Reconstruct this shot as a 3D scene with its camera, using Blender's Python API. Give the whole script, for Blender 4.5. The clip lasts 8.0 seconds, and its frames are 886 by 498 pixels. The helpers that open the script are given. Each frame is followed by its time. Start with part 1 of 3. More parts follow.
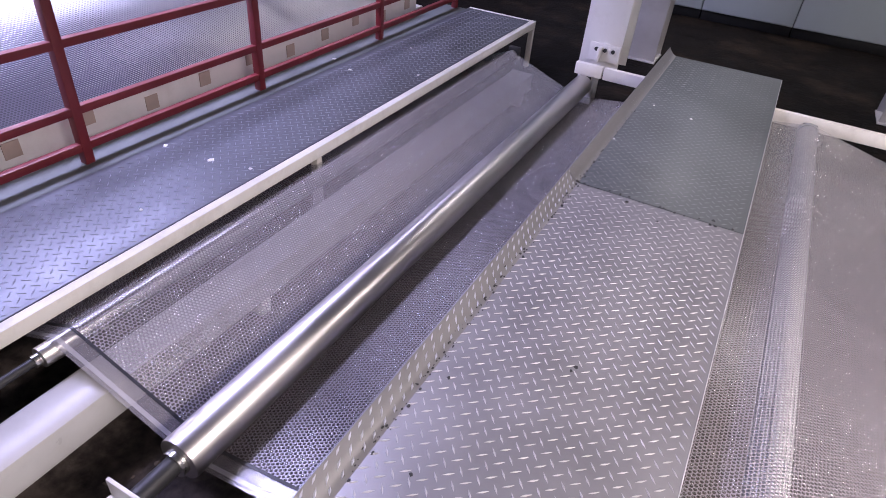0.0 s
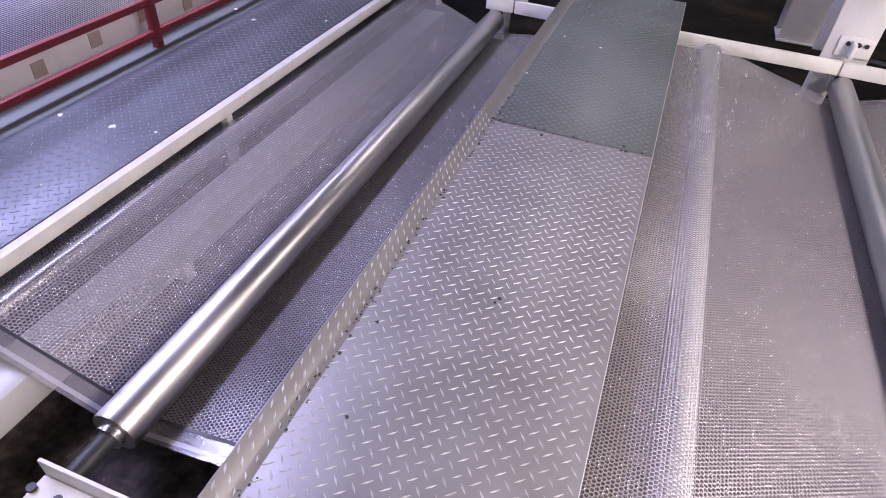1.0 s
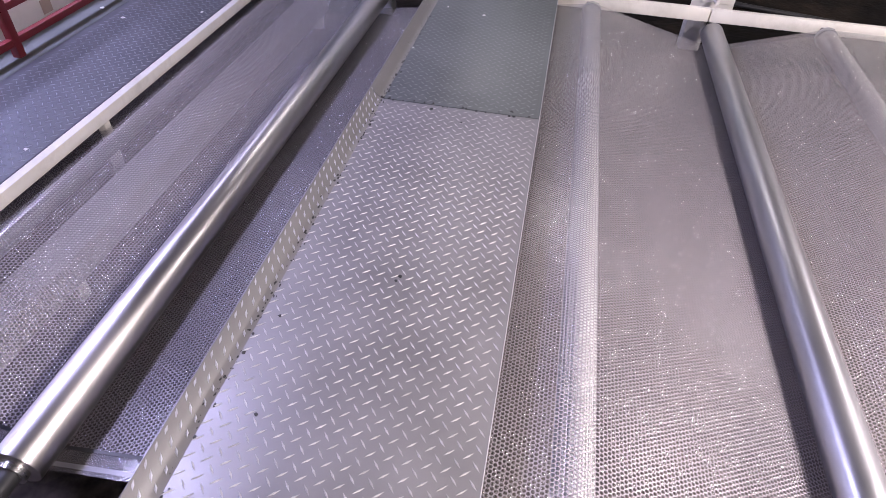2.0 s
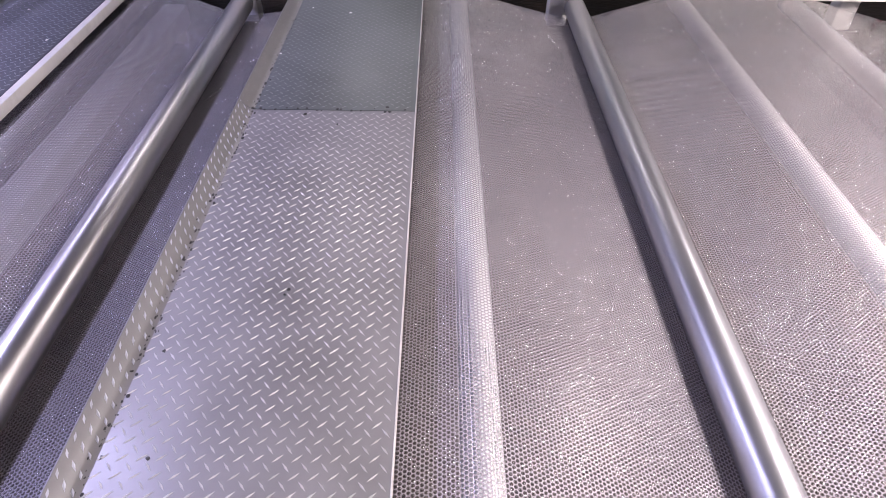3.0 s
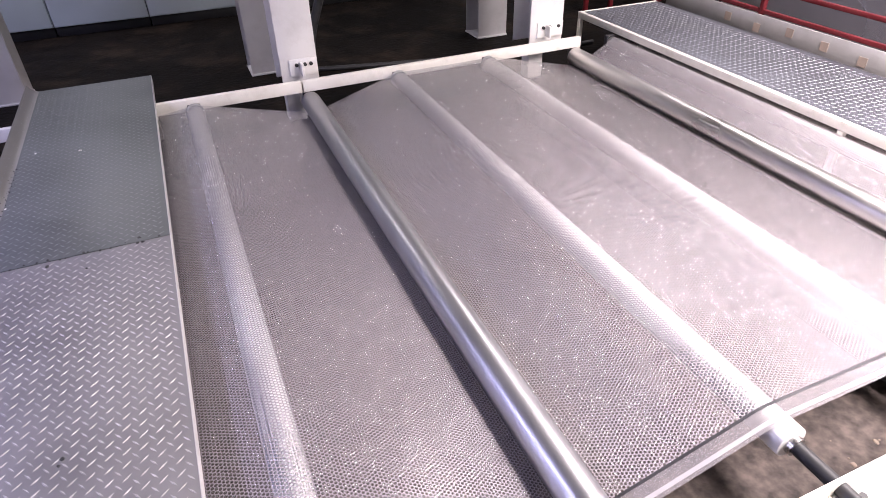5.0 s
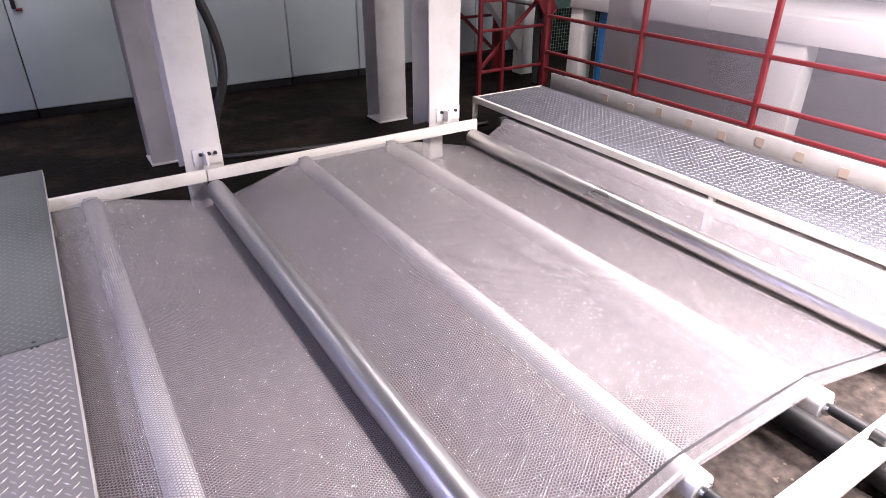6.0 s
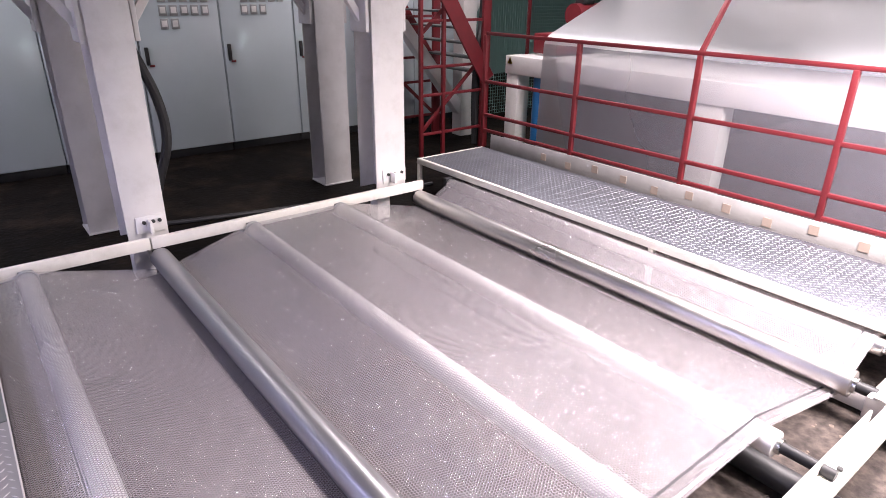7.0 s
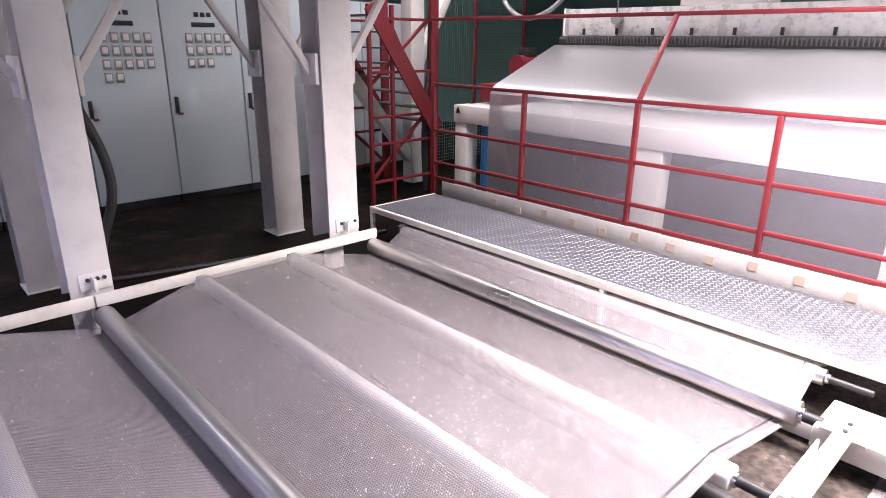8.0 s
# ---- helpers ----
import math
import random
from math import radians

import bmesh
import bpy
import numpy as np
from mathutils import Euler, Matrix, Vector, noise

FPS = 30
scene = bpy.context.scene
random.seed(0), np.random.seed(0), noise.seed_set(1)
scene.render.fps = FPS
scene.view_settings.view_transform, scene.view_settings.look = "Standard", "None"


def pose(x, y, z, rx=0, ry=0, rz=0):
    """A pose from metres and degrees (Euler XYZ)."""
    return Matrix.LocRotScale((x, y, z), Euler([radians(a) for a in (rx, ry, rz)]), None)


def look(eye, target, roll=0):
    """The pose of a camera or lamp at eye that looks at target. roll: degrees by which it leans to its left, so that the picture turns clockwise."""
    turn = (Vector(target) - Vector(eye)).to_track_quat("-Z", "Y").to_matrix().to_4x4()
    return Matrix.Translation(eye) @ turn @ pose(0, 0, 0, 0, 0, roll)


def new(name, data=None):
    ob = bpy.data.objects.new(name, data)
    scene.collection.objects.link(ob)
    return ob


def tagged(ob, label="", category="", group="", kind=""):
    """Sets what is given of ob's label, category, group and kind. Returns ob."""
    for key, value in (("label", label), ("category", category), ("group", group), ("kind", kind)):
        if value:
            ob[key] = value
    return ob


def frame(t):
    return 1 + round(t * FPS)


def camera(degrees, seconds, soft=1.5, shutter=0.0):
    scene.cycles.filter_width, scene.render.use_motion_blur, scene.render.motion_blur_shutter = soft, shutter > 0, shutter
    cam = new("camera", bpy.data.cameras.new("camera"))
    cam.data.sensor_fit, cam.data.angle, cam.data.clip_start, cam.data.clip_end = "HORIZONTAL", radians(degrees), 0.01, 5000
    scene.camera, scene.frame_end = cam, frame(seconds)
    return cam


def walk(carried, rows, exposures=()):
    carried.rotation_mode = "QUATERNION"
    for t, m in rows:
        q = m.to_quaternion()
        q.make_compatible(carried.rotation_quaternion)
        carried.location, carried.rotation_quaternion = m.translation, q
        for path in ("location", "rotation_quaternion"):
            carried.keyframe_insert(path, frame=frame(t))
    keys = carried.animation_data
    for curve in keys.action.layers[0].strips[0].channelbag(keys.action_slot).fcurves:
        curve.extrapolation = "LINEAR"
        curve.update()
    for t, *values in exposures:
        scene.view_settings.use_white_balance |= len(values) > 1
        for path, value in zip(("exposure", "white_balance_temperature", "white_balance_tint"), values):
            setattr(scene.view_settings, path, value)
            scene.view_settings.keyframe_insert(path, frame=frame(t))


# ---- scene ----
cam = camera(71.70, 8.0, soft=0.9)
walk(cam, [
    (0, look((-0.163, -2.419, 1.670), (-0.856, -0.951, 0.501), 5.55)),
    (0.5, look((-0.140, -2.422, 1.665), (-0.703, -0.955, 0.428), 5.41)),
    (1, look((-0.097, -2.418, 1.682), (-0.560, -0.961, 0.392), 4.76)),
    (1.5, look((-0.036, -2.414, 1.705), (-0.392, -0.956, 0.383), 3.56)),
    (3, look((0.122, -2.381, 1.727), (0.143, -0.902, 0.380), 1.16)),
    (3.5, look((0.205, -2.401, 1.732), (0.345, -0.930, 0.385), -1.51)),
    (4, look((0.251, -2.426, 1.749), (0.534, -0.951, 0.429), -1.88)),
    (4.5, look((0.263, -2.462, 1.794), (0.713, -0.967, 0.544), -1.85)),
    (6, look((0.223, -2.532, 1.887), (1.166, -1.050, 0.931), 0.20)),
    (6.5, look((0.161, -2.519, 1.904), (1.222, -1.058, 1.042), 0.61)),
    (7, look((0.143, -2.514, 1.915), (1.288, -1.075, 1.129), 0.70)),
    (7.5, look((0.131, -2.515, 1.934), (1.352, -1.102, 1.217), 0.58)),
    (8, look((0.125, -2.518, 1.936), (1.418, -1.137, 1.288), 0.52)),
], exposures=[(0, 0.0, 6350, 23), (8, 0.0, 6350, 23)])

# ---- light ----
world = bpy.data.worlds.new("world")
scene.world = world
world.use_nodes = True
world.node_tree.nodes["Background"].inputs[0].default_value = (0.75, 0.85, 1.0, 1)
world.node_tree.nodes["Background"].inputs[1].default_value = 0.25
scene.view_settings.exposure = 0.0


def area(name, x, y, z, sx, sy, watts, colour, target=None):
    d = bpy.data.lights.new(name, "AREA")
    d.shape, d.size, d.size_y, d.energy, d.color = "RECTANGLE", sx, sy, watts, colour
    d.spread = radians(140)
    ob = new(name, d)
    ob.matrix_world = look((x, y, z), target or (x, y + 0.001, 0))
    return ob


WARM, WHITE, COOL = (1.0, 0.93, 0.86), (1.0, 0.97, 0.95), (0.61, 0.63, 1.0)
# x, y, z, width, length, watts, colour of the unseen tube lamps, which run along the rollers
# those at (-4.2, 3.6) and (-0.4, 4.1) are added to brighten the cabinets
LAMPS = [(-4.2, -0.8, 3.9, 0.9, 3.4, 325, COOL), (-4.2, 3.6, 3.9, 0.9, 3.4, 70, COOL),
         (5.7, 4.0, 4.5, 0.25, 4.5, 85, WHITE), (6.5, -1.4, 3.9, 0.9, 3.4, 22, WHITE), (3.7, -2.8, 3.5, 1.4, 3.2, 740, WARM),
         (4.5, 2.0, 4.6, 0.4, 1.3, 80, WARM), (-0.4, 4.1, 3.9, 0.9, 1.8, 55, WHITE)]
for lx, ly, lz, wide, ll, lw, lc in LAMPS:
    area("ceiling_lamp_light", lx, ly, lz - 0.03, wide, ll, lw, lc)


# ---- materials ----
def mat(name, colour, rough=0.5, metal=0.0, var=0.12, scale=6.0, bump=0.0, bscale=60.0, spec=0.5, dirt=None, dscale=2.0, damount=0.5):
    m = bpy.data.materials.new(name)
    m.use_nodes = True
    nt = m.node_tree
    b = nt.nodes["Principled BSDF"]
    b.inputs["Roughness"].default_value, b.inputs["Metallic"].default_value = rough, metal
    b.inputs["Specular IOR Level"].default_value = spec
    tc = nt.nodes.new("ShaderNodeTexCoord")
    n1 = nt.nodes.new("ShaderNodeTexNoise")
    n1.inputs["Scale"].default_value, n1.inputs["Detail"].default_value = scale, 6
    nt.links.new(tc.outputs["Object"], n1.inputs["Vector"])
    ramp = nt.nodes.new("ShaderNodeMapRange")
    ramp.inputs[3].default_value, ramp.inputs[4].default_value = 1 - var, 1 + var
    ramp.inputs[1].default_value, ramp.inputs[2].default_value = 0.3, 0.7
    nt.links.new(n1.outputs["Fac"], ramp.inputs[0])
    mul = nt.nodes.new("ShaderNodeVectorMath")
    mul.operation = "SCALE"
    mul.inputs[0].default_value = colour
    nt.links.new(ramp.outputs[0], mul.inputs["Scale"])
    out = mul.outputs[0]
    if dirt:
        n2 = nt.nodes.new("ShaderNodeTexNoise")
        n2.inputs["Scale"].default_value, n2.inputs["Detail"].default_value, n2.inputs["Roughness"].default_value = dscale, 8, 0.7
        nt.links.new(tc.outputs["Object"], n2.inputs["Vector"])
        r2 = nt.nodes.new("ShaderNodeMapRange")
        r2.inputs[1].default_value, r2.inputs[2].default_value = 0.5, 0.72
        r2.inputs[4].default_value = damount
        nt.links.new(n2.outputs["Fac"], r2.inputs[0])
        mx = nt.nodes.new("ShaderNodeMix")
        mx.data_type = "RGBA"
        nt.links.new(r2.outputs[0], mx.inputs[0])
        nt.links.new(out, mx.inputs[6])
        mx.inputs[7].default_value = (*dirt, 1)
        out = mx.outputs[2]
    nt.links.new(out, b.inputs["Base Color"])
    rr = nt.nodes.new("ShaderNodeMapRange")
    rr.inputs[1].default_value, rr.inputs[2].default_value = 0.3, 0.7
    rr.inputs[3].default_value, rr.inputs[4].default_value = max(0.02, rough - 0.08), min(1, rough + 0.1)
    nt.links.new(n1.outputs["Fac"], rr.inputs[0])
    nt.links.new(rr.outputs[0], b.inputs["Roughness"])
    if bump:
        n3 = nt.nodes.new("ShaderNodeTexNoise")
        n3.inputs["Scale"].default_value, n3.inputs["Detail"].default_value = bscale, 4
        nt.links.new(tc.outputs["Object"], n3.inputs["Vector"])
        bp = nt.nodes.new("ShaderNodeBump")
        bp.inputs["Strength"].default_value, bp.inputs["Distance"].default_value = bump, 0.01
        nt.links.new(n3.outputs["Fac"], bp.inputs["Height"])
        nt.links.new(bp.outputs[0], b.inputs["Normal"])
    return m


def film_material(name, base, clear, pitch, rough, clear_bubble=None, dome=0.7, gloss=1.0):
    """Glossy translucent film. With clear_bubble it holds round air bubbles in a hexagonal lattice, laid out along the web in
    metres by the UV map: the bubbles are clear domes, the sealed film between them is milky."""
    m = bpy.data.materials.new(name)
    m.use_nodes = True
    nt = m.node_tree

    def node(kind, **sets):
        n = nt.nodes.new(kind)
        for key, value in sets.items():
            n.inputs[key.replace("_", " ")].default_value = value
        return n

    def ramp(source, a, b, lo, hi, smooth=False):
        n = nt.nodes.new("ShaderNodeMapRange")
        for k, v in enumerate((a, b, lo, hi)):
            n.inputs[k + 1].default_value = v
        if smooth:
            n.interpolation_type = "SMOOTHSTEP"
        nt.links.new(source, n.inputs[0])
        return n.outputs[0]

    milk = nt.nodes["Principled BSDF"]
    milk.inputs["Roughness"].default_value = rough
    milk.inputs["Specular IOR Level"].default_value = 0.35
    tc = nt.nodes.new("ShaderNodeTexCoord")
    n1 = node("ShaderNodeTexNoise", Scale=1.6, Detail=5)
    nt.links.new(tc.outputs["Object"], n1.inputs["Vector"])
    sc = nt.nodes.new("ShaderNodeVectorMath")
    sc.operation = "SCALE"
    sc.inputs[0].default_value = base
    nt.links.new(ramp(n1.outputs["Fac"], 0.3, 0.7, 0.92, 1.06), sc.inputs["Scale"])
    nt.links.new(sc.outputs[0], milk.inputs["Base Color"])
    shine = node("ShaderNodeBsdfGlossy", Roughness=rough)
    fres = node("ShaderNodeFresnel", IOR=1.5)
    see = nt.nodes.new("ShaderNodeMixShader")
    see.inputs[0].default_value = clear
    if clear_bubble is not None:
        dists = []
        for off in (0.0, 0.5):
            mp = node("ShaderNodeMapping", Location=(off, off, 0), Scale=(1 / (pitch * 1.732), 1 / pitch, 0))
            nt.links.new(tc.outputs["UV"], mp.inputs["Vector"])
            last = mp.outputs[0]
            for op, value in (("FRACTION", None), ("SUBTRACT", (0.5, 0.5, 0)), ("MULTIPLY", (1.732, 1, 0))):
                vm = nt.nodes.new("ShaderNodeVectorMath")
                vm.operation = op
                if value:
                    vm.inputs[1].default_value = value
                nt.links.new(last, vm.inputs[0])
                last = vm.outputs[0]
            ln = nt.nodes.new("ShaderNodeVectorMath")
            ln.operation = "LENGTH"
            nt.links.new(last, ln.inputs[0])
            dists.append(ln.outputs["Value"])
        mn = nt.nodes.new("ShaderNodeMath")
        mn.operation = "MINIMUM"
        nt.links.new(dists[0], mn.inputs[0])
        nt.links.new(dists[1], mn.inputs[1])
        height = ramp(mn.outputs[0], 0.05, 0.47, 1, 0, True)
        inside = ramp(mn.outputs[0], 0.30, 0.44, 1, 0, True)
        bp = node("ShaderNodeBump", Strength=dome, Distance=0.0035)
        nt.links.new(height, bp.inputs["Height"])
        for n in (milk, shine, fres):
            nt.links.new(bp.outputs[0], n.inputs["Normal"])
        nt.links.new(ramp(inside, 0, 1, clear, clear_bubble), see.inputs[0])
        # the sealed double layer is milkier than the single skin of a bubble
        double = nt.nodes.new("ShaderNodeVectorMath")
        double.operation = "SCALE"
        nt.links.new(sc.outputs[0], double.inputs[0])
        nt.links.new(ramp(inside, 0, 1, 1.12, 0.6), double.inputs["Scale"])
        nt.links.new(double.outputs[0], milk.inputs["Base Color"])
    nt.links.new(milk.outputs[0], see.inputs[1])
    nt.links.new(node("ShaderNodeBsdfTransparent").outputs[0], see.inputs[2])
    top = nt.nodes.new("ShaderNodeMixShader")
    nt.links.new(ramp(fres.outputs[0], 0, 1, 0, gloss), top.inputs[0])
    nt.links.new(see.outputs[0], top.inputs[1])
    nt.links.new(shine.outputs[0], top.inputs[2])
    nt.links.new(top.outputs[0], nt.nodes["Material Output"].inputs[0])
    return m


M_FLOOR = mat("concrete", (0.066, 0.053, 0.047), 0.75, var=0.6, scale=22, bump=0.6, bscale=40, spec=0.2, dirt=(0.012, 0.010, 0.010), dscale=7, damount=0.9)
M_FLOOR_DARK = mat("near_black_floor", (0.006, 0.0048, 0.0042), 0.7, var=0.6, scale=5, bump=0.6, bscale=25, spec=0.06, dirt=(0.034, 0.024, 0.017), dscale=1.6, damount=0.75)
M_WALL = mat("green_wall_paint", (0.22, 0.36, 0.33), 0.6, var=0.05, scale=1.5)
M_CEIL = mat("ceiling_sheet", (0.16, 0.16, 0.16), 0.7, var=0.08, scale=1.0)
M_WHITE = mat("white_enamel", (0.78, 0.76, 0.745), 0.38, var=0.05, scale=4, dirt=(0.5, 0.47, 0.42), dscale=5, damount=0.3)
M_CREAM = mat("cream_enamel", (0.78, 0.75, 0.69), 0.4, var=0.06, scale=5, dirt=(0.4, 0.36, 0.3), dscale=6, damount=0.35)
# copy of the white enamel, dimmed in its colour to hold brightness down
M_DIMMED_ENAMEL = mat("dimmed_enamel", (0.52, 0.505, 0.505), 0.35, var=0.08, scale=5, dirt=(0.38, 0.36, 0.34), dscale=6, damount=0.4)
M_RED = mat("red_enamel", (0.175, 0.018, 0.024), 0.45, var=0.12, scale=8)
# weaker light on the stair tower, put into a slightly darker railing red
M_SHADED_RED = mat("shaded_red_enamel", (0.17, 0.014, 0.02), 0.45, var=0.15, scale=8)
M_CAB = mat("cabinet_enamel", (0.54, 0.61, 0.64), 0.08, var=0.03, scale=2)
M_BLACK = mat("black_plastic", (0.02, 0.02, 0.022), 0.5, var=0.2, scale=10)
M_STEEL = mat("brushed_steel", (0.62, 0.61, 0.6), 0.28, 1.0, var=0.08, scale=8)
M_TREAD = mat("tread_plate_steel", (0.265, 0.256, 0.264), 0.42, 0.42, var=0.09, scale=5, bump=0.03, bscale=90, dirt=(0.33, 0.31, 0.31), dscale=9, damount=0.35)
M_TREAD_SIDE = mat("walkway_steel", (0.135, 0.14, 0.163), 0.46, 0.68, var=0.06, scale=4, bump=0.03, bscale=70, dirt=(0.22, 0.23, 0.26), dscale=9, damount=0.35)
# green of the reflected hall wall is mixed into this dark steel colour
M_SHEET = mat("plain_steel_sheet", (0.145, 0.158, 0.157), 0.5, 0.5, var=0.2, scale=2.2, dirt=(0.2, 0.21, 0.21), dscale=7, damount=0.4)
# lip bars: glint put into a pale colour, blued against the warm lamp
M_BAR_LIP = mat("glint_tinted_bar", (0.62, 0.63, 0.73), 0.38, 0.3, var=0.15, scale=14)
M_BAR_FLAT = mat("flattened_tread_bar", (0.28, 0.29, 0.29), 0.45, 0.6, var=0.1, scale=8)
M_BAR = mat("worn_tread_bar", (0.5, 0.48, 0.49), 0.5, 0.12, var=0.2, scale=14)
M_BAR_SIDE = mat("bright_tread_bar", (0.33, 0.34, 0.38), 0.5, 0.65, var=0.15, scale=14)
M_STRIP = mat("bare_edge_steel", (0.62, 0.6, 0.6), 0.45, 0.3, var=0.05)
M_ROLL_WHITE = mat("satin_roller", (0.97, 0.965, 0.96), 0.2, 0.1, var=0.02, scale=2, spec=1.0)
M_ROLL = mat("polished_roller", (0.60, 0.58, 0.57), 0.34, 1.0, var=0.02, scale=2)
M_ROLLG = mat("grey_roller", (0.42, 0.42, 0.44), 0.34, 0.9, var=0.02, scale=2)
M_SHAFT = mat("dark_shaft", (0.03, 0.03, 0.032), 0.5, 0.2, var=0.2, scale=10)
M_BLUE = mat("blue_enamel", (0.02, 0.14, 0.36), 0.35, var=0.1, scale=8)
M_GREY = mat("grey_fitting", (0.35, 0.36, 0.36), 0.4, 0.4, var=0.1, scale=8)
M_RIB = mat("dark_rib", (0.10, 0.10, 0.105), 0.45, var=0.2)
M_YELLOW = mat("yellow_sign", (0.7, 0.5, 0.04), 0.5, var=0.05)
M_BROWN = mat("brown_tape", (0.45, 0.36, 0.31), 0.6, var=0.15)
M_FILM = film_material("bubble_film", (0.66, 0.6, 0.648), 0.58, 0.0128, 0.19, 0.9, dome=0.8, gloss=1.8)
M_EDGE = film_material("clear_film", (0.5, 0.47, 0.5), 0.68, 0.0128, 0.14)
M_LAMP = bpy.data.materials.new("lamp_glow")
M_LAMP.use_nodes = True
M_LAMP.node_tree.nodes["Principled BSDF"].inputs["Emission Color"].default_value = (1, 0.97, 0.92, 1)
M_LAMP.node_tree.nodes["Principled BSDF"].inputs["Emission Strength"].default_value = 1.6


# ---- mesh helpers ----
def add_box(bm, x0, x1, y0, y1, z0, z1, bevel=0.0):
    geo = bmesh.ops.create_cube(bm, size=1)["verts"]
    for v in geo:
        v.co = Vector(((x0 + x1) / 2 + v.co.x * (x1 - x0), (y0 + y1) / 2 + v.co.y * (y1 - y0), (z0 + z1) / 2 + v.co.z * (z1 - z0)))
    if bevel:
        edges = list({e for v in geo for e in v.link_edges})
        bmesh.ops.bevel(bm, geom=edges, offset=bevel, segments=2, affect="EDGES", profile=0.5)


def box(x0, x1, y0, y1, z0, z1, bevel=0.004):
    bm = bmesh.new()
    add_box(bm, x0, x1, y0, y1, z0, z1, bevel)
    return bm


def add_rod(bm, a, b, r, seg=20, r2=None):
    a, b = Vector(a), Vector(b)
    m = Matrix.Translation((a + b) / 2) @ (b - a).to_track_quat("Z", "Y").to_matrix().to_4x4()
    bmesh.ops.create_cone(bm, cap_ends=True, segments=seg, radius1=r, radius2=r if r2 is None else r2, depth=(b - a).length, matrix=m)


def rod(a, b, r, seg=20):
    bm = bmesh.new()
    add_rod(bm, a, b, r, seg)
    return bm


def add_bar(bm, a, b, w, h, bevel=0.003):
    """A straight bar of rectangular section w x h from a to b, its h side as upright as it can be."""
    a, b = Vector(a), Vector(b)
    z = (b - a).normalized()
    x = z.cross(Vector((0, 0, 1)) if abs(z.z) < 0.99 else Vector((0, 1, 0))).normalized()
    y = z.cross(x)
    geo = bmesh.ops.create_cube(bm, size=1)["verts"]
    for v in geo:
        c = v.co.copy()
        v.co = (a + b) / 2 + x * (c.x * w) + y * (c.y * h) + z * (c.z * (b - a).length)
    if bevel:
        bmesh.ops.bevel(bm, geom=list({e for v in geo for e in v.link_edges}), offset=bevel, segments=2, affect="EDGES", profile=0.5)


def bar(a, b, w, h, bevel=0.003):
    bm = bmesh.new()
    add_bar(bm, a, b, w, h, bevel)
    return bm


def add_tube(bm, pts, r, seg=10):
    rings = []
    for i, p in enumerate(pts):
        p = Vector(p)
        d = (Vector(pts[min(i + 1, len(pts) - 1)]) - Vector(pts[max(i - 1, 0)])).normalized()
        x = d.cross(Vector((0.3, 1, 0.2))).normalized()
        y = d.cross(x)
        rings.append([bm.verts.new(p + r * (math.cos(k * math.tau / seg) * x + math.sin(k * math.tau / seg) * y)) for k in range(seg)])
    for a, b in zip(rings, rings[1:]):
        for k in range(seg):
            bm.faces.new((a[k], a[(k + 1) % seg], b[(k + 1) % seg], b[k]))


def smooth_points(pts, n=8):
    out = []
    q = [Vector(p) for p in pts]
    q = [q[0]] + q + [q[-1]]
    for i in range(1, len(q) - 2):
        for k in range(n):
            t = k / n
            a, b, c, d = q[i - 1:i + 3]
            out.append(0.5 * (2 * b + (c - a) * t + (2 * a - 5 * b + 4 * c - d) * t * t + (3 * b - a - 3 * c + d) * t ** 3))
    return out + [q[-1]]


def finish(name, bm, material, smooth=True):
    me = bpy.data.meshes.new(name)
    bmesh.ops.recalc_face_normals(bm, faces=bm.faces)
    bm.to_mesh(me)
    bm.free()
    me.materials.append(material)
    if smooth:
        me.shade_smooth()
        me.set_sharp_from_angle(angle=radians(25))
    return me


def part(name, bm, material, parent, label="", kind=""):
    ob = new(name, finish(name, bm, material))
    if parent:
        ob.parent = parent
        ob.matrix_parent_inverse = parent.matrix_basis.inverted()
    return tagged(ob, label=label, kind=kind)


def thing(name, x, y, z, label, category, group="", kind=""):
    ob = new(name)
    ob.matrix_basis = Matrix.Translation((x, y, z))
    return tagged(ob, label=label, category=category, group=group, kind=kind)


def structure(name, bm, material, label, category):
    ob = new(name, finish(name, bm, material))
    return tagged(ob, label=label, category=category, kind="structure")


# ---- hall ----
structure("floor", box(-10, 12, -8, 1.75, -0.2, 0.0, 0), M_FLOOR, "grey stained concrete factory floor", "floor")
# near-black floor from the rear rail back
structure("floor_rear", box(-10, 12, 1.75, 9, -0.2, 0.0, 0), M_FLOOR_DARK, "near-black floor with brown stains", "floor")
structure("ceiling", box(-10, 12, -8, 9, 5.0, 5.2, 0), M_CEIL, "grey sheet metal hall ceiling", "ceiling")
structure("wall_north", box(-10, 12, 8.8, 9, 0, 5.0, 0), M_WALL, "pale green painted hall wall", "wall")
structure("wall_south", box(-10, 12, -8, -7.8, 0, 5.0, 0), M_WALL, "pale green painted hall wall", "wall")
structure("wall_west", box(-10, -9.8, -7.8, 8.8, 0, 5.0, 0), M_WALL, "pale green painted hall wall", "wall")
structure("wall_east", box(11.8, 12, -7.8, 8.8, 0, 5.0, 0), M_WALL, "pale green painted hall wall", "wall")
